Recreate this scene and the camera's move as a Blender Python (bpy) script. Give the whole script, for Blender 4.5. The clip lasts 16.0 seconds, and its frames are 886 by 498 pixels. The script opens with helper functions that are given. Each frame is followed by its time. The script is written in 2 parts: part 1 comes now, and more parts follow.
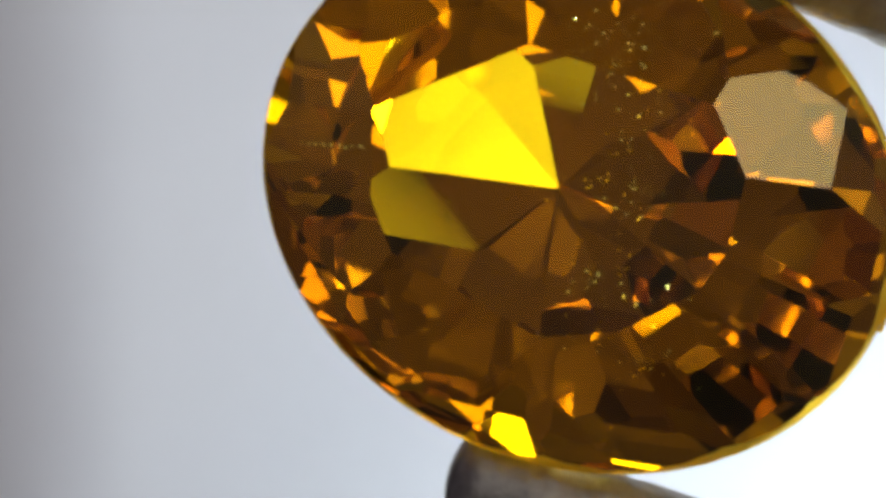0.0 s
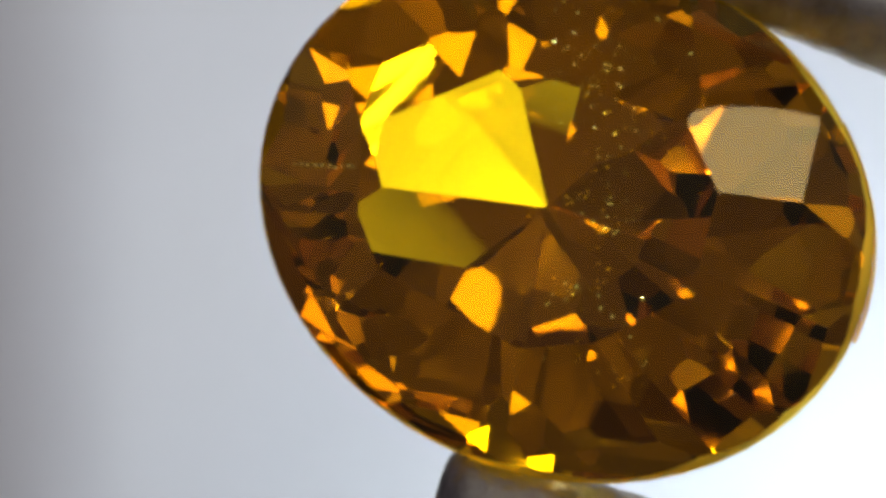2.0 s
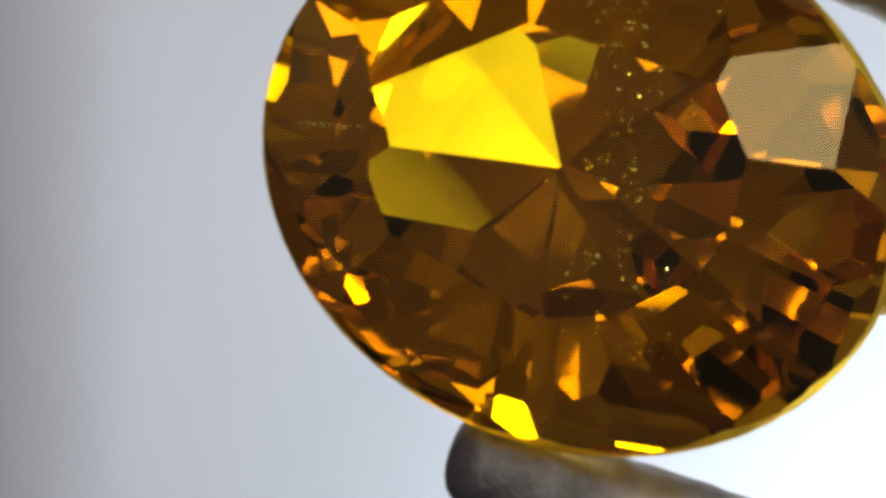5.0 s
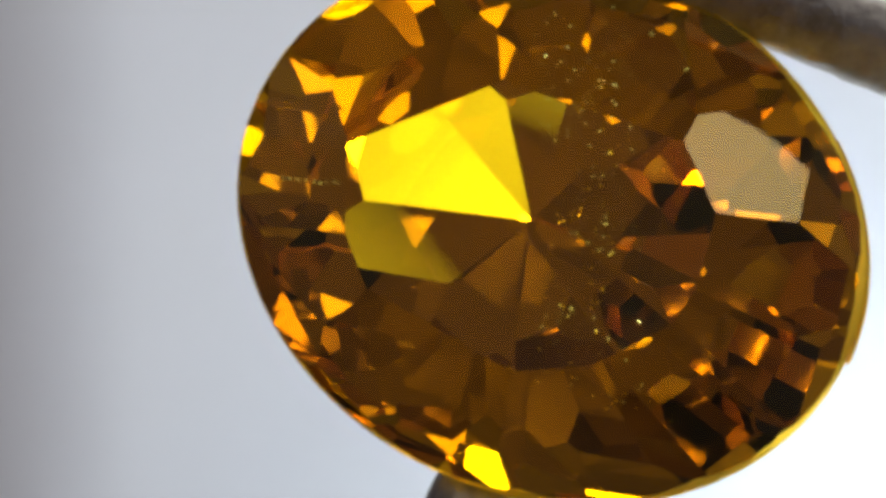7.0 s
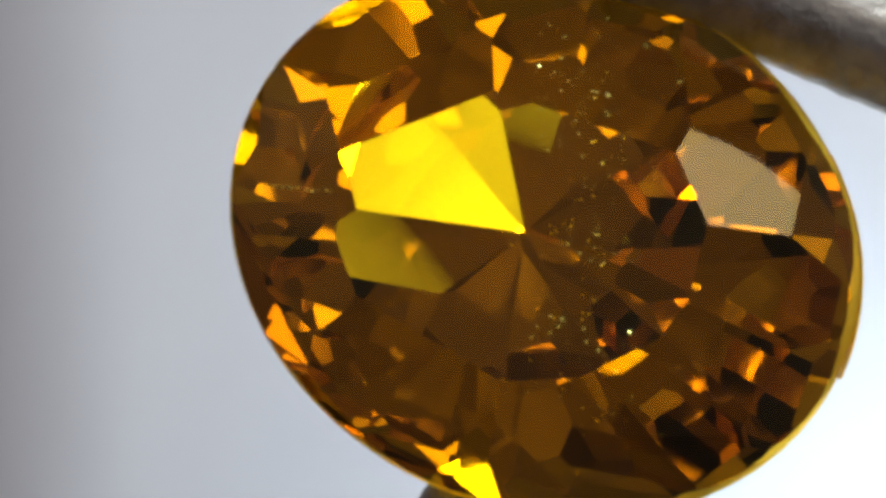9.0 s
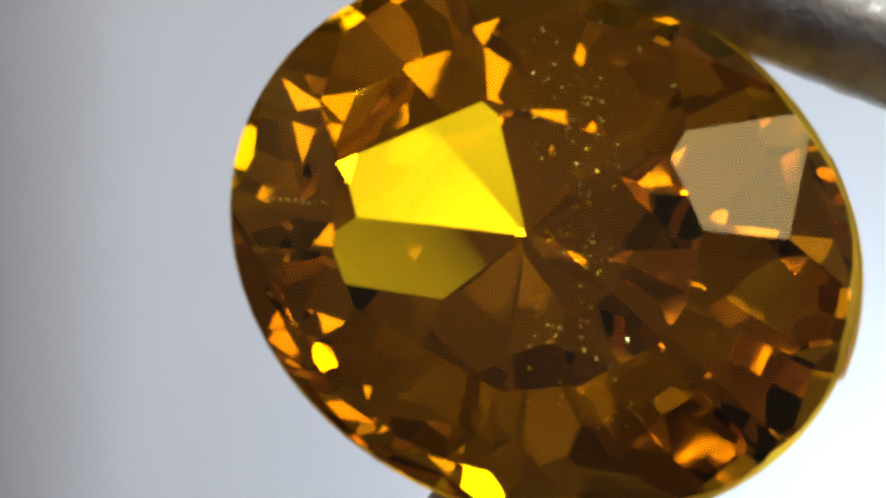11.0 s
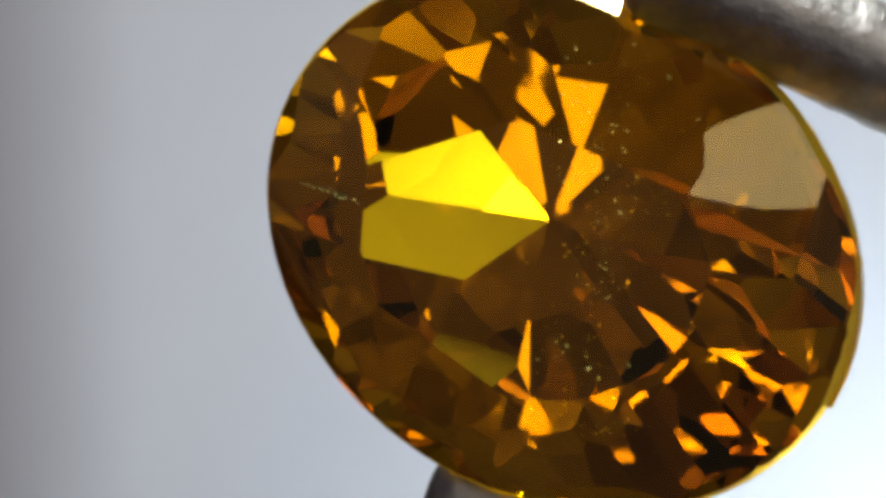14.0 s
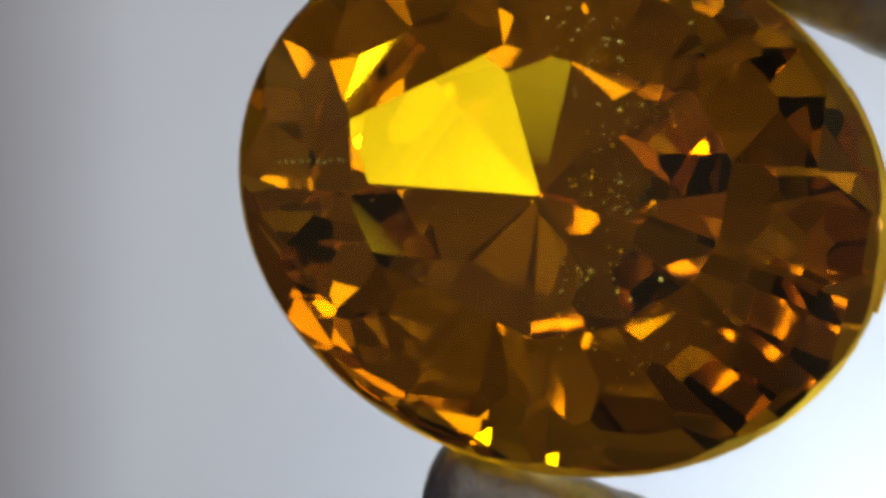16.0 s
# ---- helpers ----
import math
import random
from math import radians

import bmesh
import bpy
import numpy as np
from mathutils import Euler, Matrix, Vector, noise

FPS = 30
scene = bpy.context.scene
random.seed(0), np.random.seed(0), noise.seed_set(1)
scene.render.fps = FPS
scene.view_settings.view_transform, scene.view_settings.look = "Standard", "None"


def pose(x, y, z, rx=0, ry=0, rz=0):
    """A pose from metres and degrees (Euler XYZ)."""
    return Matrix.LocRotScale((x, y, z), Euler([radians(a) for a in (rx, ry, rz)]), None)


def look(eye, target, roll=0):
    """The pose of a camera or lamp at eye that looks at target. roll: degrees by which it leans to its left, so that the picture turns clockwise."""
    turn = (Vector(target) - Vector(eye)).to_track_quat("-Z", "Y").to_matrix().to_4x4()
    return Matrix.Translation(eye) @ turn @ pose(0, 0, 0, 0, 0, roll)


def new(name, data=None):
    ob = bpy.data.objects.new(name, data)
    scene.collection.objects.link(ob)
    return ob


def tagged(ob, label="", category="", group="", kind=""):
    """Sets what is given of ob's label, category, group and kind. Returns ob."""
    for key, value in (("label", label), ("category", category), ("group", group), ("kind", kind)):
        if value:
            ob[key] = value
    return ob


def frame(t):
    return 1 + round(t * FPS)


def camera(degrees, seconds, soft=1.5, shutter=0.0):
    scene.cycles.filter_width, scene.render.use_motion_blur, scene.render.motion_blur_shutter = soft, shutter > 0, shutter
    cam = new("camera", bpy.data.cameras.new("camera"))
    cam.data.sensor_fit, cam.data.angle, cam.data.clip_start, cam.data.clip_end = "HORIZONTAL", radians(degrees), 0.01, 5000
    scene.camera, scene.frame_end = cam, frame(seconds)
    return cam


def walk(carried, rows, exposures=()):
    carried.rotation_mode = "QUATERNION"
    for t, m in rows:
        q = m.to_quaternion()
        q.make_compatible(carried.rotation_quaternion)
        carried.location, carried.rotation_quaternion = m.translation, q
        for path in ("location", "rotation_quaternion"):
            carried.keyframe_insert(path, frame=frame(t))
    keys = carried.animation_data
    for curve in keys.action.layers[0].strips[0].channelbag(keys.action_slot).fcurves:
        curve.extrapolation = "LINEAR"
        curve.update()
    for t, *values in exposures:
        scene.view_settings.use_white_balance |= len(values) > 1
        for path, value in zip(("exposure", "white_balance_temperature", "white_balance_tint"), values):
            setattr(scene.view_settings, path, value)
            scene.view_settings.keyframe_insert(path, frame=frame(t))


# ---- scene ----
MM = 0.001
STONE_Z = 0.12          # height of the stone above the paper
EYE = STONE_Z + 0.015386

# ---- camera ----
cam = camera(40, 16.0, soft=4.4)
walk(cam, [(0.0, pose(0, 0, EYE)), (16.0, pose(0, 0, EYE))], [(0.0, 0.15), (4.0, 0.08), (7.0, 0.16), (8.0, 0.07), (11.0, 0.05), (12.5, 0.10), (14.0, -0.1), (16.0, -0.1)])

# ---- world and lights ----
world = bpy.data.worlds.new("room_light")
scene.world = world
world.use_nodes = True
world.node_tree.nodes["Background"].inputs[0].default_value = (0.80, 0.88, 1.0, 1)
world.node_tree.nodes["Background"].inputs[1].default_value = 0.03


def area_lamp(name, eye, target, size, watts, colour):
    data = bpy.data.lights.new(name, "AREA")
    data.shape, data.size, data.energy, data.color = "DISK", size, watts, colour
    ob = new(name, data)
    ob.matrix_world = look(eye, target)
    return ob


# unseen lamp added over the paper, to the side of the lens, for its brightness
area_lamp("paper_lamp_light", (0.089, -0.074, 0.052), (0.060, -0.040, 0.0), 0.05, 0.138, (0.77, 0.91, 1.05))
# small bright fill added unseen low beside the paper, turned up to the stone
area_lamp("facet_flare_light", (0.0483, -0.0354, 0.0672), (0.0, 0.0, 0.12), 0.0264, 0.0670, (1.0, 0.98, 0.95))
# unseen soft fills for the crown to mirror, and one behind the stone for the upper arm's back
area_lamp("crown_fill_light", (0.1944, 0.1356, 0.3164), (0.0, 0.0, 0.12), 0.1318, 0.1029, (1.0, 0.88, 0.78))
area_lamp("side_fill_light", (0.2767, -0.2192, 0.1848), (0.0, 0.0, 0.12), 0.1113, 0.1009, (1.0, 0.93, 0.84))
area_lamp("arm_fill_light", (0.0611, 0.2199, 0.1502), (0.02, 0.0, 0.30), 0.0580, 0.6318, (0.90, 0.96, 1.0))
# three unseen rectangular fills beyond the desk and three overhead, added to brighten facets
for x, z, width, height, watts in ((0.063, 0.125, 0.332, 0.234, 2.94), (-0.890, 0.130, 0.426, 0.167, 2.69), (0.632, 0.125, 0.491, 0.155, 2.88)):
    north_fill = area_lamp("north_fill_light", (x, 1.55, z), (x, 0.0, z), width, watts, (0.95, 0.97, 1.0))
    north_fill.data.shape, north_fill.data.size_y = "RECTANGLE", height
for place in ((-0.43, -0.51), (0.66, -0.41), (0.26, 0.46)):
    area_lamp("overhead_fill_light", (*place, 1.69), (*place, 0.0), 0.46, 1.0, (1.0, 0.95, 0.89))


# ---- materials ----
def material(name):
    m = bpy.data.materials.new(name)
    m.use_nodes = True
    nt = m.node_tree
    nt.nodes.clear()
    out = nt.nodes.new("ShaderNodeOutputMaterial")
    return m, nt, out


def node(nt, kind, **values):
    n = nt.nodes.new(kind)
    for key, value in values.items():
        n.inputs[key].default_value = value
    return n


def crystal(rough):
    m, nt, out = material("lit_frosted_amber" if rough > 0.1 else "amber_crystal")
    glass = node(nt, "ShaderNodeBsdfGlass", Color=(0.985, 0.755, 0.05, 1), Roughness=rough, IOR=1.740)
    gloss = node(nt, "ShaderNodeBsdfAnisotropic", Color=(0.9, 0.9, 0.9, 1), Roughness=0.02)
    mix = node(nt, "ShaderNodeMixShader", Fac=0.045)
    tex = nt.nodes.new("ShaderNodeTexCoord")
    swell = node(nt, "ShaderNodeTexNoise", Scale=1100.0, Detail=2.0, Roughness=0.5)
    polish = node(nt, "ShaderNodeBump", Strength=1.0, Distance=0.0000010)
    nt.links.new(tex.outputs["Object"], swell.inputs["Vector"])
    nt.links.new(swell.outputs[0], polish.inputs["Height"])
    nt.links.new(polish.outputs[0], glass.inputs["Normal"])
    # rough rim: the diffuse yellow stands in for light coming through the thin edge
    if rough > 0.1:
        gloss = node(nt, "ShaderNodeBsdfDiffuse", Color=(0.95, 0.66, 0.06, 1))
        mix.inputs["Fac"].default_value = 0.5
    nt.links.new(glass.outputs[0], mix.inputs[1])
    nt.links.new(gloss.outputs[0], mix.inputs[2])
    nt.links.new(mix.outputs[0], out.inputs[0])
    return m


def steel():
    m, nt, out = material("brushed_steel")
    b = node(nt, "ShaderNodeBsdfPrincipled", Metallic=1.0, Roughness=0.45)
    tex = nt.nodes.new("ShaderNodeTexCoord")
    mapping = node(nt, "ShaderNodeMapping")
    mapping.inputs["Rotation"].default_value = (0, 0, 0.33)
    mapping.inputs["Scale"].default_value = (3400, 800, 800)
    n1 = node(nt, "ShaderNodeTexNoise", Scale=1.0, Detail=6.0, Roughness=0.6)
    n2 = node(nt, "ShaderNodeTexNoise", Scale=1500.0, Detail=6.0, Roughness=0.6)
    ramp = nt.nodes.new("ShaderNodeValToRGB")
    ramp.color_ramp.elements[0].color = (0.24, 0.225, 0.20, 1)
    ramp.color_ramp.elements[1].color = (0.52, 0.49, 0.44, 1)
    ramp.color_ramp.elements[0].position, ramp.color_ramp.elements[1].position = 0.3, 0.7
    rough = node(nt, "ShaderNodeMapRange")
    rough.inputs["To Min"].default_value, rough.inputs["To Max"].default_value = 0.34, 0.58
    bump = node(nt, "ShaderNodeBump", Strength=0.45, Distance=0.00004)
    grains = node(nt, "ShaderNodeTexNoise", Scale=3600.0, Detail=4.0, Roughness=0.65)
    pits = node(nt, "ShaderNodeBump", Strength=0.5, Distance=0.00010)
    nt.links.new(tex.outputs["Object"], grains.inputs["Vector"])
    nt.links.new(grains.outputs[0], pits.inputs["Height"])
    nt.links.new(pits.outputs[0], bump.inputs["Normal"])
    nt.links.new(tex.outputs["Object"], mapping.inputs["Vector"])
    nt.links.new(mapping.outputs[0], n1.inputs["Vector"])
    nt.links.new(tex.outputs["Object"], n2.inputs["Vector"])
    nt.links.new(n2.outputs[0], ramp.inputs[0])
    nt.links.new(ramp.outputs[0], b.inputs["Base Color"])
    nt.links.new(n1.outputs[0], rough.inputs["Value"])
    nt.links.new(rough.outputs[0], b.inputs["Roughness"])
    nt.links.new(n1.outputs[0], bump.inputs["Height"])
    nt.links.new(bump.outputs[0], b.inputs["Normal"])
    nt.links.new(b.outputs[0], out.inputs[0])
    return m


def matte(name, dark, light, scale, rough=0.8, bump_mm=0.02):
    m, nt, out = material(name)
    b = node(nt, "ShaderNodeBsdfPrincipled", Roughness=rough)
    tex = nt.nodes.new("ShaderNodeTexCoord")
    n1 = node(nt, "ShaderNodeTexNoise", Scale=scale, Detail=6.0, Roughness=0.6)
    ramp = nt.nodes.new("ShaderNodeValToRGB")
    ramp.color_ramp.elements[0].color = (*dark, 1)
    ramp.color_ramp.elements[1].color = (*light, 1)
    bump = node(nt, "ShaderNodeBump", Strength=0.3, Distance=bump_mm * MM)
    nt.links.new(tex.outputs["Object"], n1.inputs["Vector"])
    nt.links.new(n1.outputs[0], ramp.inputs[0])
    nt.links.new(ramp.outputs[0], b.inputs["Base Color"])
    nt.links.new(n1.outputs[0], bump.inputs["Height"])
    nt.links.new(bump.outputs[0], b.inputs["Normal"])
    nt.links.new(b.outputs[0], out.inputs[0])
    return m


CRYSTAL, LIT_FROST, STEEL = crystal(0.02), crystal(0.35), steel()
PAPER = matte("white_paper", (0.76, 0.77, 0.79), (0.82, 0.83, 0.85), 60)
DESK = matte("grey_desk", (0.10, 0.10, 0.10), (0.16, 0.16, 0.16), 20)
# lightness of each unseen wall and the ceiling, fitted to tones the stone reflects
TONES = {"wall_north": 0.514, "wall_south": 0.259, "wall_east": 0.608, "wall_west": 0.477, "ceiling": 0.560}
REFLECT_TONE = {name: matte(name + "_reflect_tone", (v, v * 0.91, v * 1.06), (v * 1.18, v * 1.07, v * 1.25), 3) for name, v in TONES.items()}
# the yellow holds the tint that light takes on inside the stone
SPECK = matte("stone_tinted_grain", (0.50, 0.46, 0.05), (0.85, 0.78, 0.16), 4000, rough=0.12)
SPECK.node_tree.nodes["Principled BSDF"].inputs["Metallic"].default_value = 0.3


# ---- building blocks ----
def mesh_object(name, bm, mat, smooth=False):
    me = bpy.data.meshes.new(name)
    bmesh.ops.recalc_face_normals(bm, faces=bm.faces) if smooth else None
    bm.to_mesh(me)
    bm.free()
    me.materials.append(mat)
    for p in me.polygons:
        p.use_smooth = smooth
    return new(name, me)


def part(name, bm, mat, parent, label="", smooth=False):
    ob = mesh_object(name, bm, mat, smooth)
    ob.parent = parent
    return tagged(ob, label)


def box(name, x0, x1, y0, y1, z0, z1, mat):
    bm = bmesh.new()
    bmesh.ops.create_cube(bm, size=1)
    for v in bm.verts:
        v.co = ((x0 + x1) / 2 + v.co.x * (x1 - x0), (y0 + y1) / 2 + v.co.y * (y1 - y0), (z0 + z1) / 2 + v.co.z * (z1 - z0))
    return mesh_object(name, bm, mat)


# ---- the setting: a paper sheet on a desk in a dim room ----
def setting():
    desk = new("desk")
    desk.location = (0.4, 0.0, -0.75)
    for name, b in (("top", (-0.434, 0.8, -0.45, 0.45, 0.715, 0.7494)), ("leg", (-0.40, -0.34, -0.42, -0.36, 0.0, 0.715)), ("leg", (-0.40, -0.34, 0.36, 0.42, 0.0, 0.715)),
                    ("leg", (0.70, 0.76, -0.42, -0.36, 0.0, 0.715)), ("leg", (0.70, 0.76, 0.36, 0.42, 0.0, 0.715))):
        box(name, *b, DESK).parent = desk
    tagged(desk, "dark grey desk under the white paper", "desk")
    # the sheet bends down past the desk's edge, shaped to darken the view's left side
    bm = bmesh.new()
    xs = [-0.085 + 0.0005 * i for i in range(102)] + [-0.02 + 0.0355 * i for i in range(11)]
    left_bend = [-max(0.0, -0.034 - x) ** 2 / 0.09 for x in xs]
    rows = [[bm.verts.new((x, y, z - t)) for x, z in zip(xs, left_bend)] for y, t in ((-0.1485, 0.0), (0.1485, 0.0), (0.1485, 0.0004), (-0.1485, 0.0004))]
    for k in range(4):
        p, q = rows[k], rows[(k + 1) % 4]
        for i in range(len(xs) - 1):
            bm.faces.new((p[i], p[i + 1], q[i + 1], q[i]))
    for end in (0, -1):
        bm.faces.new([r[end] for r in rows])
    bmesh.ops.recalc_face_normals(bm, faces=bm.faces)
    sheet = mesh_object("paper_sheet", bm, PAPER)
    tagged(sheet, "plain white paper sheet lying on the desk, bent down at the left to darken there", "paper")
    tagged(box("floor", -1.6, 1.6, -1.6, 1.6, -0.8, -0.75, DESK), "dark floor of the dim room", "floor", kind="structure")
    tagged(box("ceiling", -1.6, 1.6, -1.6, 1.6, 1.7, 1.75, REFLECT_TONE["ceiling"]), "plain unseen ceiling, its lightness set for the stone's reflections", "ceiling", kind="structure")
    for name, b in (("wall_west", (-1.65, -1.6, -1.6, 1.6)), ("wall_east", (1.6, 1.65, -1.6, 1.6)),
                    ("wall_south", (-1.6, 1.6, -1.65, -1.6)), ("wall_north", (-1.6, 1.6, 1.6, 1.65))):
        tagged(box(name, *b, -0.75, 1.7, REFLECT_TONE[name]), "plain unseen wall, its lightness set for the stone's reflections", "wall", kind="structure")


setting()

# ---- the stone: an oval mixed cut, in millimetres ----
MAJOR, MINOR, TURN = 4.168, 3.439, radians(-26.1)
CROWN, EDGE = 1.250, 0.10            # height of the table, half the girdle's thickness
CULET = Vector((-0.268, 0.196, -3.850))


def rim(az, k=1.0):
    """The point of the oval whose outward normal has that azimuth, and the normal."""
    n = Vector((math.cos(az), math.sin(az)))
    u = Vector((math.cos(TURN), math.sin(TURN)))
    v = Vector((-u.y, u.x))
    a, b = n.dot(u) * MAJOR, n.dot(v) * MINOR
    d = math.hypot(a, b)
    p = u * (a * MAJOR / d) + v * (b * MINOR / d)
    return p * k, n


def slope_plane(az, k0, z0, k1, z1, centre=(0.0, 0.0)):
    """A facet through the oval scaled by k0 at height z0 and by k1 at z1 about a centre."""
    p, n = rim(az)
    c = Vector(centre)
    d0, d1 = p.dot(n) * k0, c.dot(n) * (1 - k1) + p.dot(n) * k1
    normal = Vector((n.x * (z0 - z1), n.y * (z0 - z1), d1 - d0)) * (1 if z0 > z1 else -1)
    if (normal.x * n.x + normal.y * n.y) < 0:
        normal = -normal
    normal.normalize()
    point = Vector((n.x * d0, n.y * d0, z0))
    return point, normal


def culet_plane(azimuth, tilt, point):
    """A facet below the girdle through a point, leaning tilt degrees from the girdle's plane."""
    a, b = radians(azimuth), radians(tilt)
    p, n = rim(a)
    b = min(b, math.atan((-EDGE - 0.2 - point.z) / (p.dot(n) - point.xy.dot(n))))
    return point, Vector((math.cos(a) * math.sin(b), math.sin(a) * math.sin(b), -math.cos(b)))


# facets round the stone: azimuths of their normals in degrees, and how far they lean in
OUTER_CROWN = (
    (209.4, 0.855), (163.6, 0.874), (131.3, 0.903), (116.8, 0.862), (93.0, 0.863), (68.8, 0.856), (44.8, 0.930), (12.5, 0.855),
    (-7.8, 0.924), (-35.4, 0.851), (-57.5, 0.891), (-84.4, 0.860), (-113.4, 0.860), (-130.5, 0.887), (-152.9, 0.852),
)
INNER_CROWN = (
    (179.4, 0.527), (153.9, 0.540), (130.3, 0.540), (109.8, 0.386), (94.1, 0.458), (69.1, 0.385), (42.5, 0.560), (22.2, 0.540),
    (-14.8, 0.539), (-36.6, 0.542), (-63.3, 0.528), (-85.7, 0.536), (-119.5, 0.508), (-127.1, 0.554), (-157.9, 0.551),
)
# pavilion mains: azimuth, tilt; then the break facet that follows: turn, extra tilt, distance along the ridge
PAVILION = (
    (141.9, 38.18, 7.3, 7.35, 2.46), (136.0, 37.82, -4.2, 13.80, 2.62), (109.0, 39.17, -2.6, 12.30, 2.39), (78.7, 40.50, 22.3, 7.70, 1.66),
    (46.4, 42.09, 31.4, 5.64, 1.89), (16.2, 40.73, 0.0, 8.67, 1.81), (-38.0, 39.85, 1.1, 1.31, 1.36), (-76.0, 42.17, 0.0, 6.79, 2.21),
    (-111.8, 41.69, -6.2, 4.04, 1.46), (-151.0, 39.02, 2.2, 13.83, 2.76),
)
LOWER_GIRDLE = (
    (6.5, 0.779), (20.9, 0.779), (49.5, 0.803), (68.0, 0.800), (89.2, 0.781), (106.7, 0.787), (128.8, 0.790), (148.5, 0.812),
    (164.8, 0.800), (190.9, 0.844), (216.9, 0.804), (229.8, 0.806), (268.8, 0.788), (247.8, 0.791), (266.1, 0.784), (313.9, 0.803),
    (331.2, 0.764), (348.1, 0.777),
)
STEEP_BREAK = (143.26, 43.79, -2.40, 1.01, -5.36)


def stone_planes():
    planes = [("table_facet", Vector((0, 0, CROWN)), Vector((0, 0, 1)))]
    for i in range(56):
        az = 2 * math.pi * i / 56
        p, n = rim(az)
        planes.append(("girdle_facet", Vector((p.x, p.y, 0)), Vector((n.x, n.y, 0))))
    # bevel ring added so the rim shows a thin bright line
    for i in range(56):
        planes.append(("girdle_bevel_facet", *slope_plane(2 * math.pi * (i + 0.5) / 56, 1.0, EDGE * 0.3, 0.985, EDGE * 1.5)))
    # crown: a steep outer row and a flatter inner row
    for a, k in OUTER_CROWN:
        planes.append(("outer_crown_facet", *slope_plane(radians(a), 1.0, EDGE, k, 0.55)))
    for a, k in INNER_CROWN:
        planes.append(("inner_crown_facet", *slope_plane(radians(a), 0.875, 0.50, k, CROWN)))
    # pavilion: main facets that meet at the culet, a break facet on each ridge, and steep facets below the girdle
    for a, tilt, turn, extra, r in PAVILION:
        planes.append(("pavilion_main_facet", *culet_plane(a, tilt, CULET)))
    for i, (a, tilt, turn, extra, r) in enumerate(PAVILION):
        b, lean = PAVILION[(i + 1) % len(PAVILION)][:2]
        b = b if b < a else b - 360
        mid = radians((a + b) / 2 + turn)
        rise = max(math.tan(radians(tilt)) * math.cos(radians(a) - mid), math.tan(radians(lean)) * math.cos(radians(b) - mid))
        on_ridge = CULET + Vector((math.cos(mid) * r, math.sin(mid) * r, rise * r))
        planes.append(("pavilion_break_facet", *culet_plane(math.degrees(mid), max(tilt, lean) + extra, on_ridge)))
    planes.append(("pavilion_break_facet", *culet_plane(*STEEP_BREAK[:2], Vector(STEEP_BREAK[2:]))))
    for a, k in LOWER_GIRDLE:
        planes.append(("lower_girdle_facet", *slope_plane(radians(a), 1.0, -EDGE, k, -1.25)))
    return planes


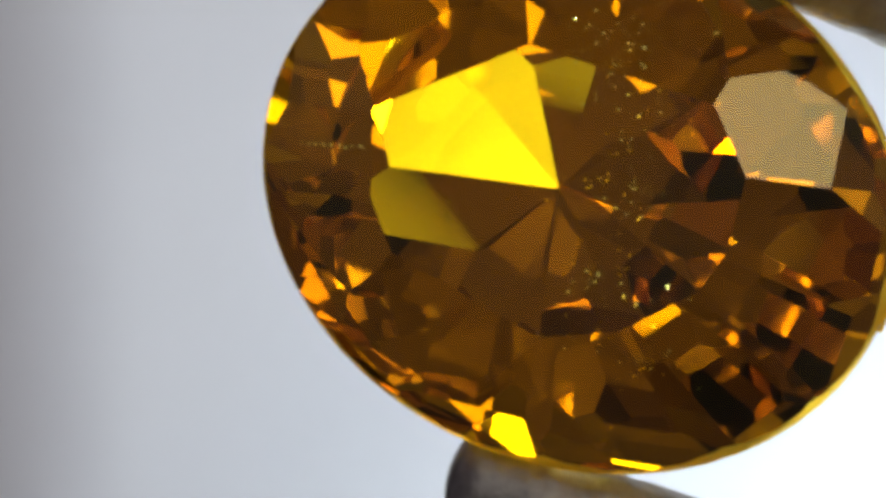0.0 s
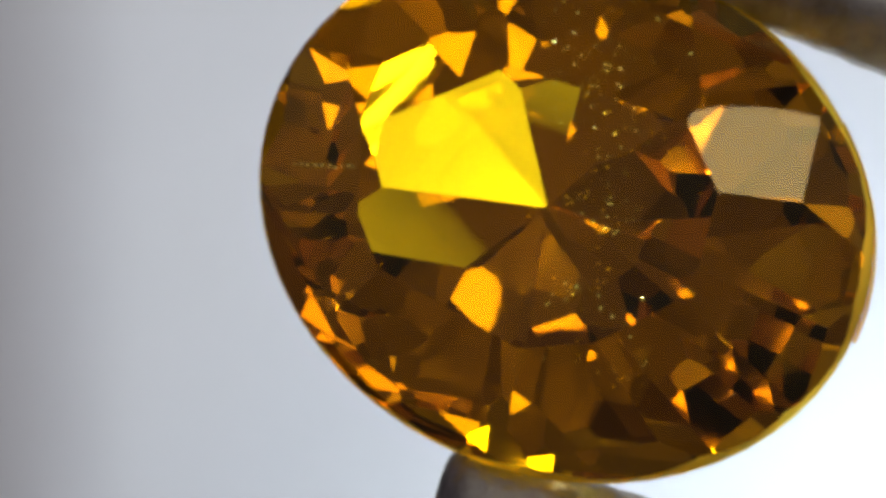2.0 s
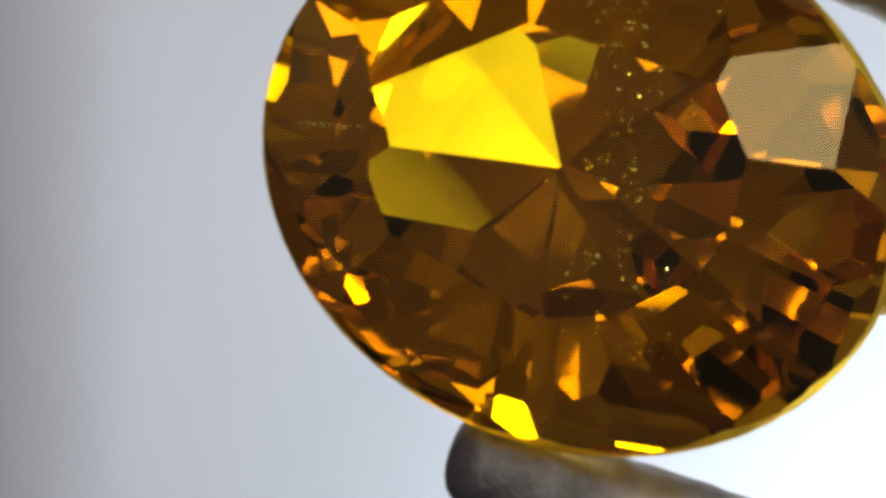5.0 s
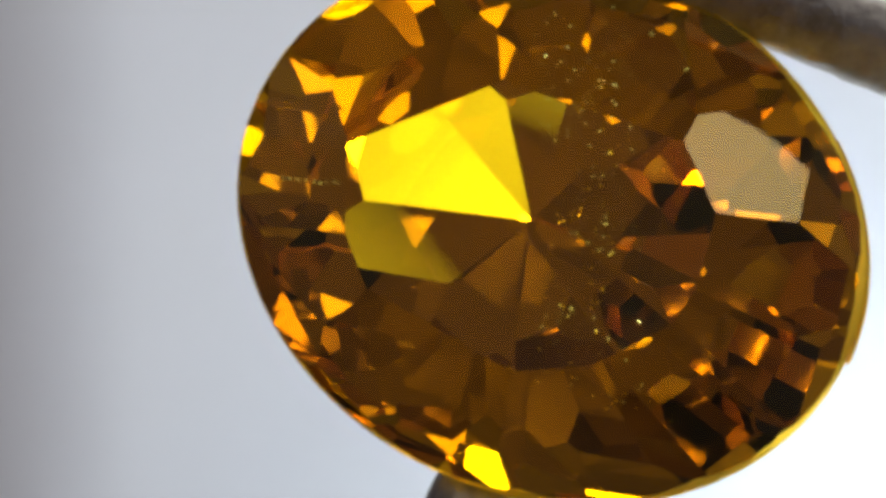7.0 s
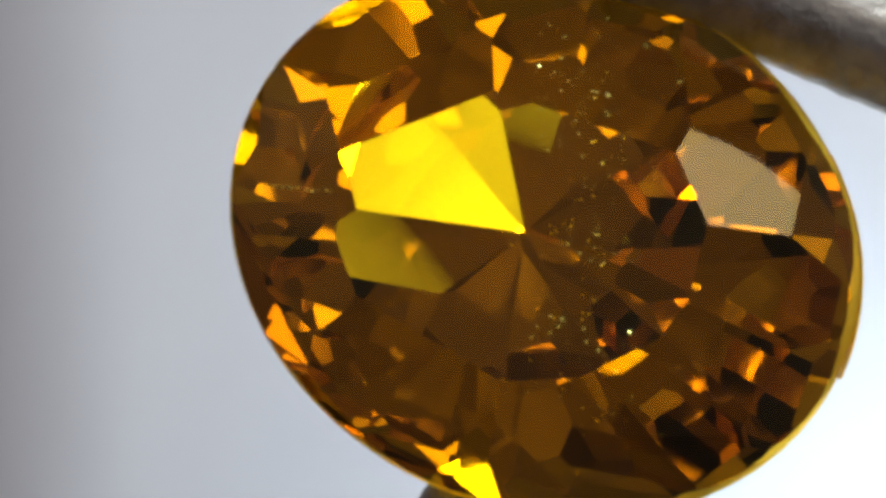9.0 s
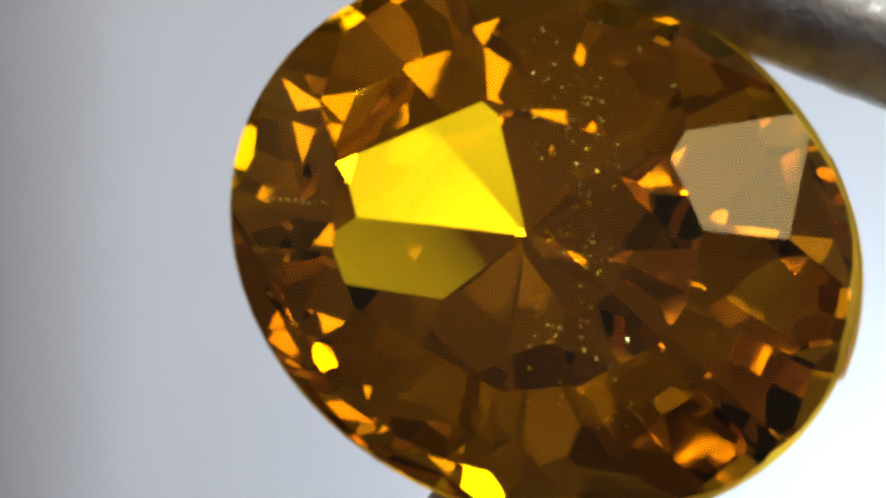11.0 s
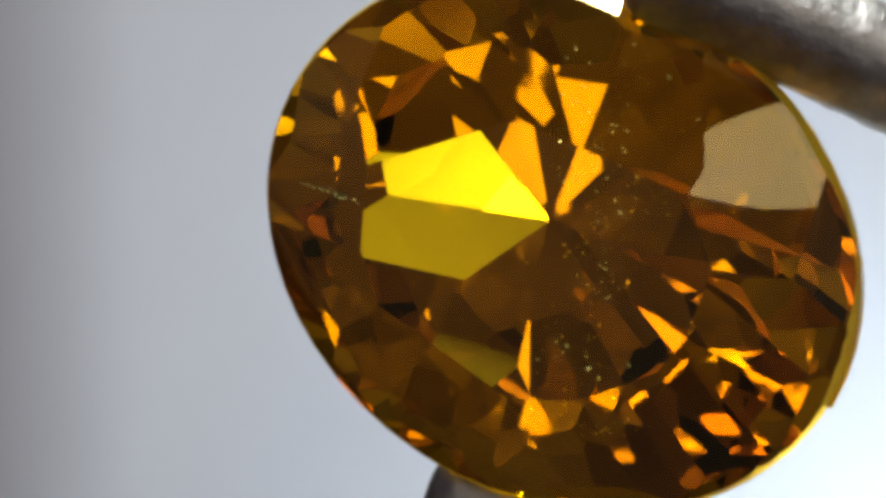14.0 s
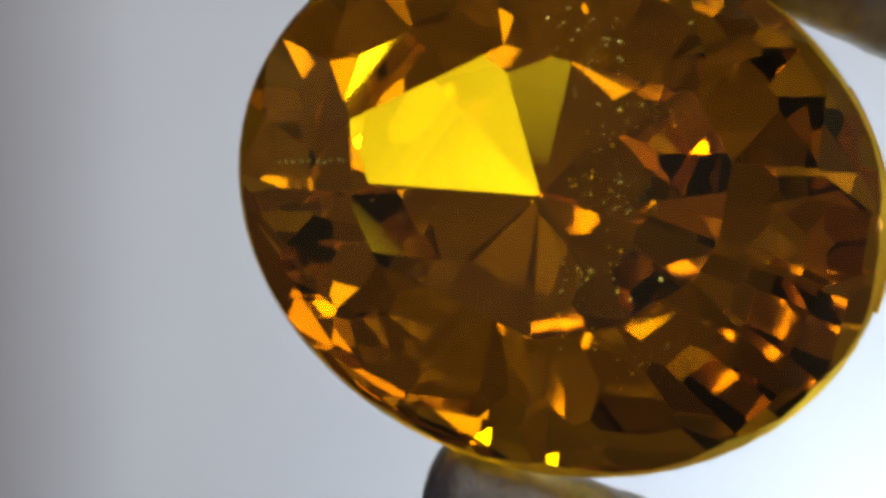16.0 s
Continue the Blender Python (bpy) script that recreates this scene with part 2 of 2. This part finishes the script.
def gemstone():
    stone = new("gemstone")
    planes = stone_planes()
    bm = bmesh.new()
    bmesh.ops.create_cube(bm, size=14)
    tags = {}
    layer = bm.faces.layers.int.new("facet")
    for f in bm.faces:
        f[layer] = -1
    for i, (name, p, n) in enumerate(planes):
        cut = bmesh.ops.bisect_plane(bm, geom=bm.verts[:] + bm.edges[:] + bm.faces[:], dist=1e-5, plane_co=p, plane_no=n, clear_outer=True)
        edges = [e for e in cut["geom_cut"] if isinstance(e, bmesh.types.BMEdge) and e.is_valid]
        if len(edges) >= 3:
            made = bmesh.ops.contextual_create(bm, geom=edges)
            for f in made["faces"]:
                f[layer] = i
    bm.normal_update()
    for f in bm.faces:
        name, p, n = planes[f[layer]]
        pts = [v.co.copy() for v in f.verts]
        if f.normal.dot(n) < 0:
            pts.reverse()
        one = bmesh.new()
        one.faces.new([one.verts.new(q * MM) for q in pts])
        part(name, one, LIT_FROST if name.startswith("girdle") else CRYSTAL, stone)
    bm.free()
    # a thin lip added along the girdle, its end shaped to fit the outline's notch in view
    one = bmesh.new()
    rings = []
    for i in range(25):
        k = i / 24
        p, n = rim(radians(24 - 50 * k))
        inner, outer = p + n * 0.012, p + n * (0.016 + 0.035 * k)
        rings.append([one.verts.new(Vector((q.x, q.y, z)) * MM) for q, z in ((inner, -0.09), (outer, -0.05), (outer, 0.04), (inner, 0.06))])
    for a, b in zip(rings, rings[1:]):
        for j in range(4):
            one.faces.new((a[j], a[(j + 1) % 4], b[(j + 1) % 4], b[j]))
    one.faces.new(rings[0])
    one.faces.new(list(reversed(rings[-1])))
    bmesh.ops.recalc_face_normals(one, faces=one.faces)
    part("girdle_lip", one, LIT_FROST, stone, "thin rough lip added so the outline steps like a chip")
    # tiny grains enclosed in the stone below the table; most on its face stand in for more of these
    crown_planes = [(p, n) for name, p, n in planes if n.z > 0.05]

    def face_height(x, y):
        return min((n.dot(p) - n.x * x - n.y * y) / n.z for p, n in crown_planes)

    rng = random.Random(11)
    for name, count, label in (("inclusions", 160, "tiny pale grains enclosed in the stone"), ("face_grains", 330, "bright grains and dust on the polished face, most standing in for inclusions")):
        one = bmesh.new()
        nests = [(rng.gauss(0.85, 0.30), rng.uniform(-2.5, 2.3)) for _ in range(22)]
        for i in range(count):
            nx, ny = rng.choice(nests)
            x, y = rng.gauss(nx, 0.20), rng.gauss(ny, 0.16)
            r = 0.007 + 0.028 * rng.random() ** 4
            z = rng.uniform(0.1, 0.7) if name == "inclusions" else face_height(x, y) + 0.002
            m = Matrix.Translation(Vector((x, y, z)) * MM) @ Euler([rng.uniform(0, 6) for _ in range(3)]).to_matrix().to_4x4()
            bmesh.ops.create_icosphere(one, subdivisions=1, radius=r * MM, matrix=m @ Matrix.Diagonal((1, rng.uniform(0.4, 1), 0.5, 1)))
        if name == "face_grains":
            # a comb of nicks across the crown's worn edge, and a few larger crumbs near the rim
            for i in range(22):
                k = rng.random()
                x, y = -3.3 + 1.1 * k, 0.52 - 0.2 * k + rng.gauss(0, 0.02)
                bmesh.ops.create_icosphere(one, subdivisions=1, radius=rng.uniform(0.010, 0.022) * MM, matrix=Matrix.Translation(Vector((x, y, face_height(x, y))) * MM))
            for x, y, r in ((1.55, 2.12, 0.055), (1.95, 1.62, 0.04), (0.55, 1.95, 0.035), (1.1, 1.75, 0.03), (-1.55, -0.42, 0.022), (-1.15, -0.36, 0.022)):
                m = Matrix.Translation(Vector((x, y, face_height(x, y))) * MM) @ Euler((r * 40, r * 70, r * 90)).to_matrix().to_4x4()
                bmesh.ops.create_icosphere(one, subdivisions=1, radius=r * MM, matrix=m @ Matrix.Diagonal((1, 0.7, 0.5, 1)))
        part(name, one, SPECK, stone, label)["kind"] = "stuff"
    return tagged(stone, "faceted oval amber-yellow gemstone gripped in steel tweezers", "gemstone")


# ---- the tweezers ----
REST = pose(0, 0, 0, -7.1) @ pose(0, 0, 0, 0, -14.0)      # turn of the stone to which the arms are set


def arm(tip, way, radius, seed, flat, square, roll):
    """A tapered, rounded steel arm from its blunt tip along way, in millimetres."""
    rng = random.Random(seed)
    bm = bmesh.new()
    d = Vector((way[0], way[1], way[2])).normalized()
    side = Vector((-d.y, d.x, 0)).normalized()
    up = d.cross(side)
    stations = [(0, 0.30), (0.03, 0.52), (0.09, 0.74), (0.18, 0.89), (0.3, 1.0)] + [(0.3 + 0.16 * i, 1.0) for i in range(1, 45)]
    stations += [(s, 1.0 + (s - 7.4) / 40.0) for s in (9, 12, 16, 22, 30, 40, 52, 66, 82, 100)]
    rings = []
    for s, k in stations:
        ring = []
        for j in range(28):
            a = 2 * math.pi * j / 28
            c, sn = math.cos(a), math.sin(a)
            x = math.copysign(abs(c) ** square, c) * radius * k
            y = math.copysign(abs(sn) ** square, sn) * radius * flat * k
            x, y = x * math.cos(roll) - y * math.sin(roll), x * math.sin(roll) + y * math.cos(roll)
            q = Vector(tip) + d * s + side * x + up * y
            q += (side * c + up * sn) * 0.06 * radius * noise.noise(q * 2.2 + Vector((seed, 0, 0)))
            q += (side * c + up * sn) * 0.035 * radius * noise.noise(q * 6.0 + Vector((seed, 7, 0)))
            ring.append(bm.verts.new(q))
        rings.append(ring)
    for a, b in zip(rings, rings[1:]):
        for j in range(28):
            bm.faces.new((a[j], a[(j + 1) % 28], b[(j + 1) % 28], b[j]))
    bm.faces.new(rings[0])
    bm.faces.new(list(reversed(rings[-1])))
    m = Matrix.Diagonal((MM, MM, MM, 1)) @ REST.inverted()
    bm.transform(m)
    return bm


def tweezers():
    tw = new("tweezers")
    part("arm", arm((0.87, 3.71, 0.35), (0.934, -0.358, 0.0), 0.65, 3, 0.95, 0.62, radians(48)), STEEL, tw, "worn steel tip with a rough bright edge", True)
    part("arm", arm((-1.35, -3.72, -0.45), (0.955, -0.297, 0.0), 0.62, 8, 0.9, 0.85, 0.0), STEEL, tw, "dark steel tip below the stone", True)
    bm = bmesh.new()
    bmesh.ops.create_cube(bm, size=1)
    a, b = Vector((0.87, 3.71, 0.35)) + Vector((0.934, -0.358, 0)) * 99, Vector((-1.35, -3.72, -0.45)) + Vector((0.955, -0.297, 0)) * 99
    mid = (a + b) / 2
    bmesh.ops.scale(bm, vec=(9, (a - b).length + 2.0, 3.0), verts=bm.verts)
    bmesh.ops.bevel(bm, geom=bm.edges[:], offset=0.6, segments=3, affect="EDGES")
    turn = Vector((0, 1, 0)).rotation_difference((a - b).normalized()).to_matrix().to_4x4()
    bm.transform(Matrix.Diagonal((MM, MM, MM, 1)) @ REST.inverted() @ Matrix.Translation(mid) @ turn)
    part("joint", bm, STEEL, tw, "welded steel end of the tweezers", True)
    return tagged(tw, "pair of worn grey steel tweezers holding the gemstone", "tweezers")


STONE, TWEEZERS = gemstone(), tweezers()

def motions():
    # seconds; place of the stone's middle in millimetres; tilts and turn in degrees
    rows = []
    for t, x, y, z, a, b, c in (
        (0.00, 1.496, 0.813, -0.019, -5.74, -13.81, -0.76),
        (0.50, 1.429, 0.871, 0.004, -5.07, -14.37, -0.50),
        (1.00, 1.304, 0.655, -0.065, -6.00, -14.29, -0.11),
        (1.50, 1.292, 0.661, -0.271, -7.69, -14.45, -0.32),
        (2.00, 1.331, 0.609, -0.506, -7.47, -15.46, -0.69),
        (2.50, 1.424, 0.883, -0.332, -5.19, -14.56, -0.99),
        (3.00, 1.460, 1.026, -0.227, -5.74, -15.11, -1.13),
        (3.50, 1.436, 1.035, -0.173, -5.00, -14.80, -0.88),
        (4.00, 1.476, 1.064, 0.136, -4.64, -14.54, -0.96),
        (6.50, 1.497, 0.876, 0.131, -5.48, -14.75, -0.96),
        (7.00, 1.162, 0.387, -0.184, -6.49, -12.50, -0.33),
        (7.50, 1.037, 0.361, -0.257, -7.04, -13.85, -0.10),
        (8.00, 1.019, 0.230, -0.261, -7.46, -13.84, -0.19),
        (8.50, 1.066, 0.249, -0.159, -7.76, -12.54, -1.10),
        (11.00, 1.041, 0.173, -0.111, -6.10, -14.02, 0.18),
        (11.50, 1.051, -0.354, -0.412, -9.78, -14.67, 0.39),
        (12.00, 1.080, -0.372, -0.424, -8.38, -14.26, 0.67),
        (12.50, 1.073, -0.498, -0.808, -6.93, -14.24, -0.42),
        (13.00, 1.327, -0.079, -1.207, 0.14, -15.72, -2.71),
        (13.30, 1.395, 0.057, -1.140, 0.82, -16.21, -3.25),
        (13.50, 1.440, 0.148, -1.095, 1.27, -16.53, -3.61),
        (14.00, 1.355, 0.142, -0.816, 2.20, -16.22, -3.90),
        (14.50, 1.058, 0.333, -0.738, -3.13, -14.16, -2.12),
        (15.00, 1.026, 0.388, -0.399, -7.63, -14.33, -0.48),
        (15.50, 1.112, 0.332, -0.300, -6.84, -14.78, -0.58),
        (16.00, 1.267, 0.769, 0.171, -7.31, -12.61, 3.14),
    ):
        m = Matrix.Translation((x * MM, y * MM, STONE_Z + z * MM))
        rows.append((t, m @ pose(0, 0, 0, a) @ pose(0, 0, 0, 0, b) @ pose(0, 0, 0, 0, 0, c)))
    walk(STONE, rows)
    # at the end the stone turns a little in the grip
    t, m = rows[-1]
    walk(TWEEZERS, rows[:-1] + [(t, m @ pose(0, 0, 0, 0, 0, -4.6))])


motions()
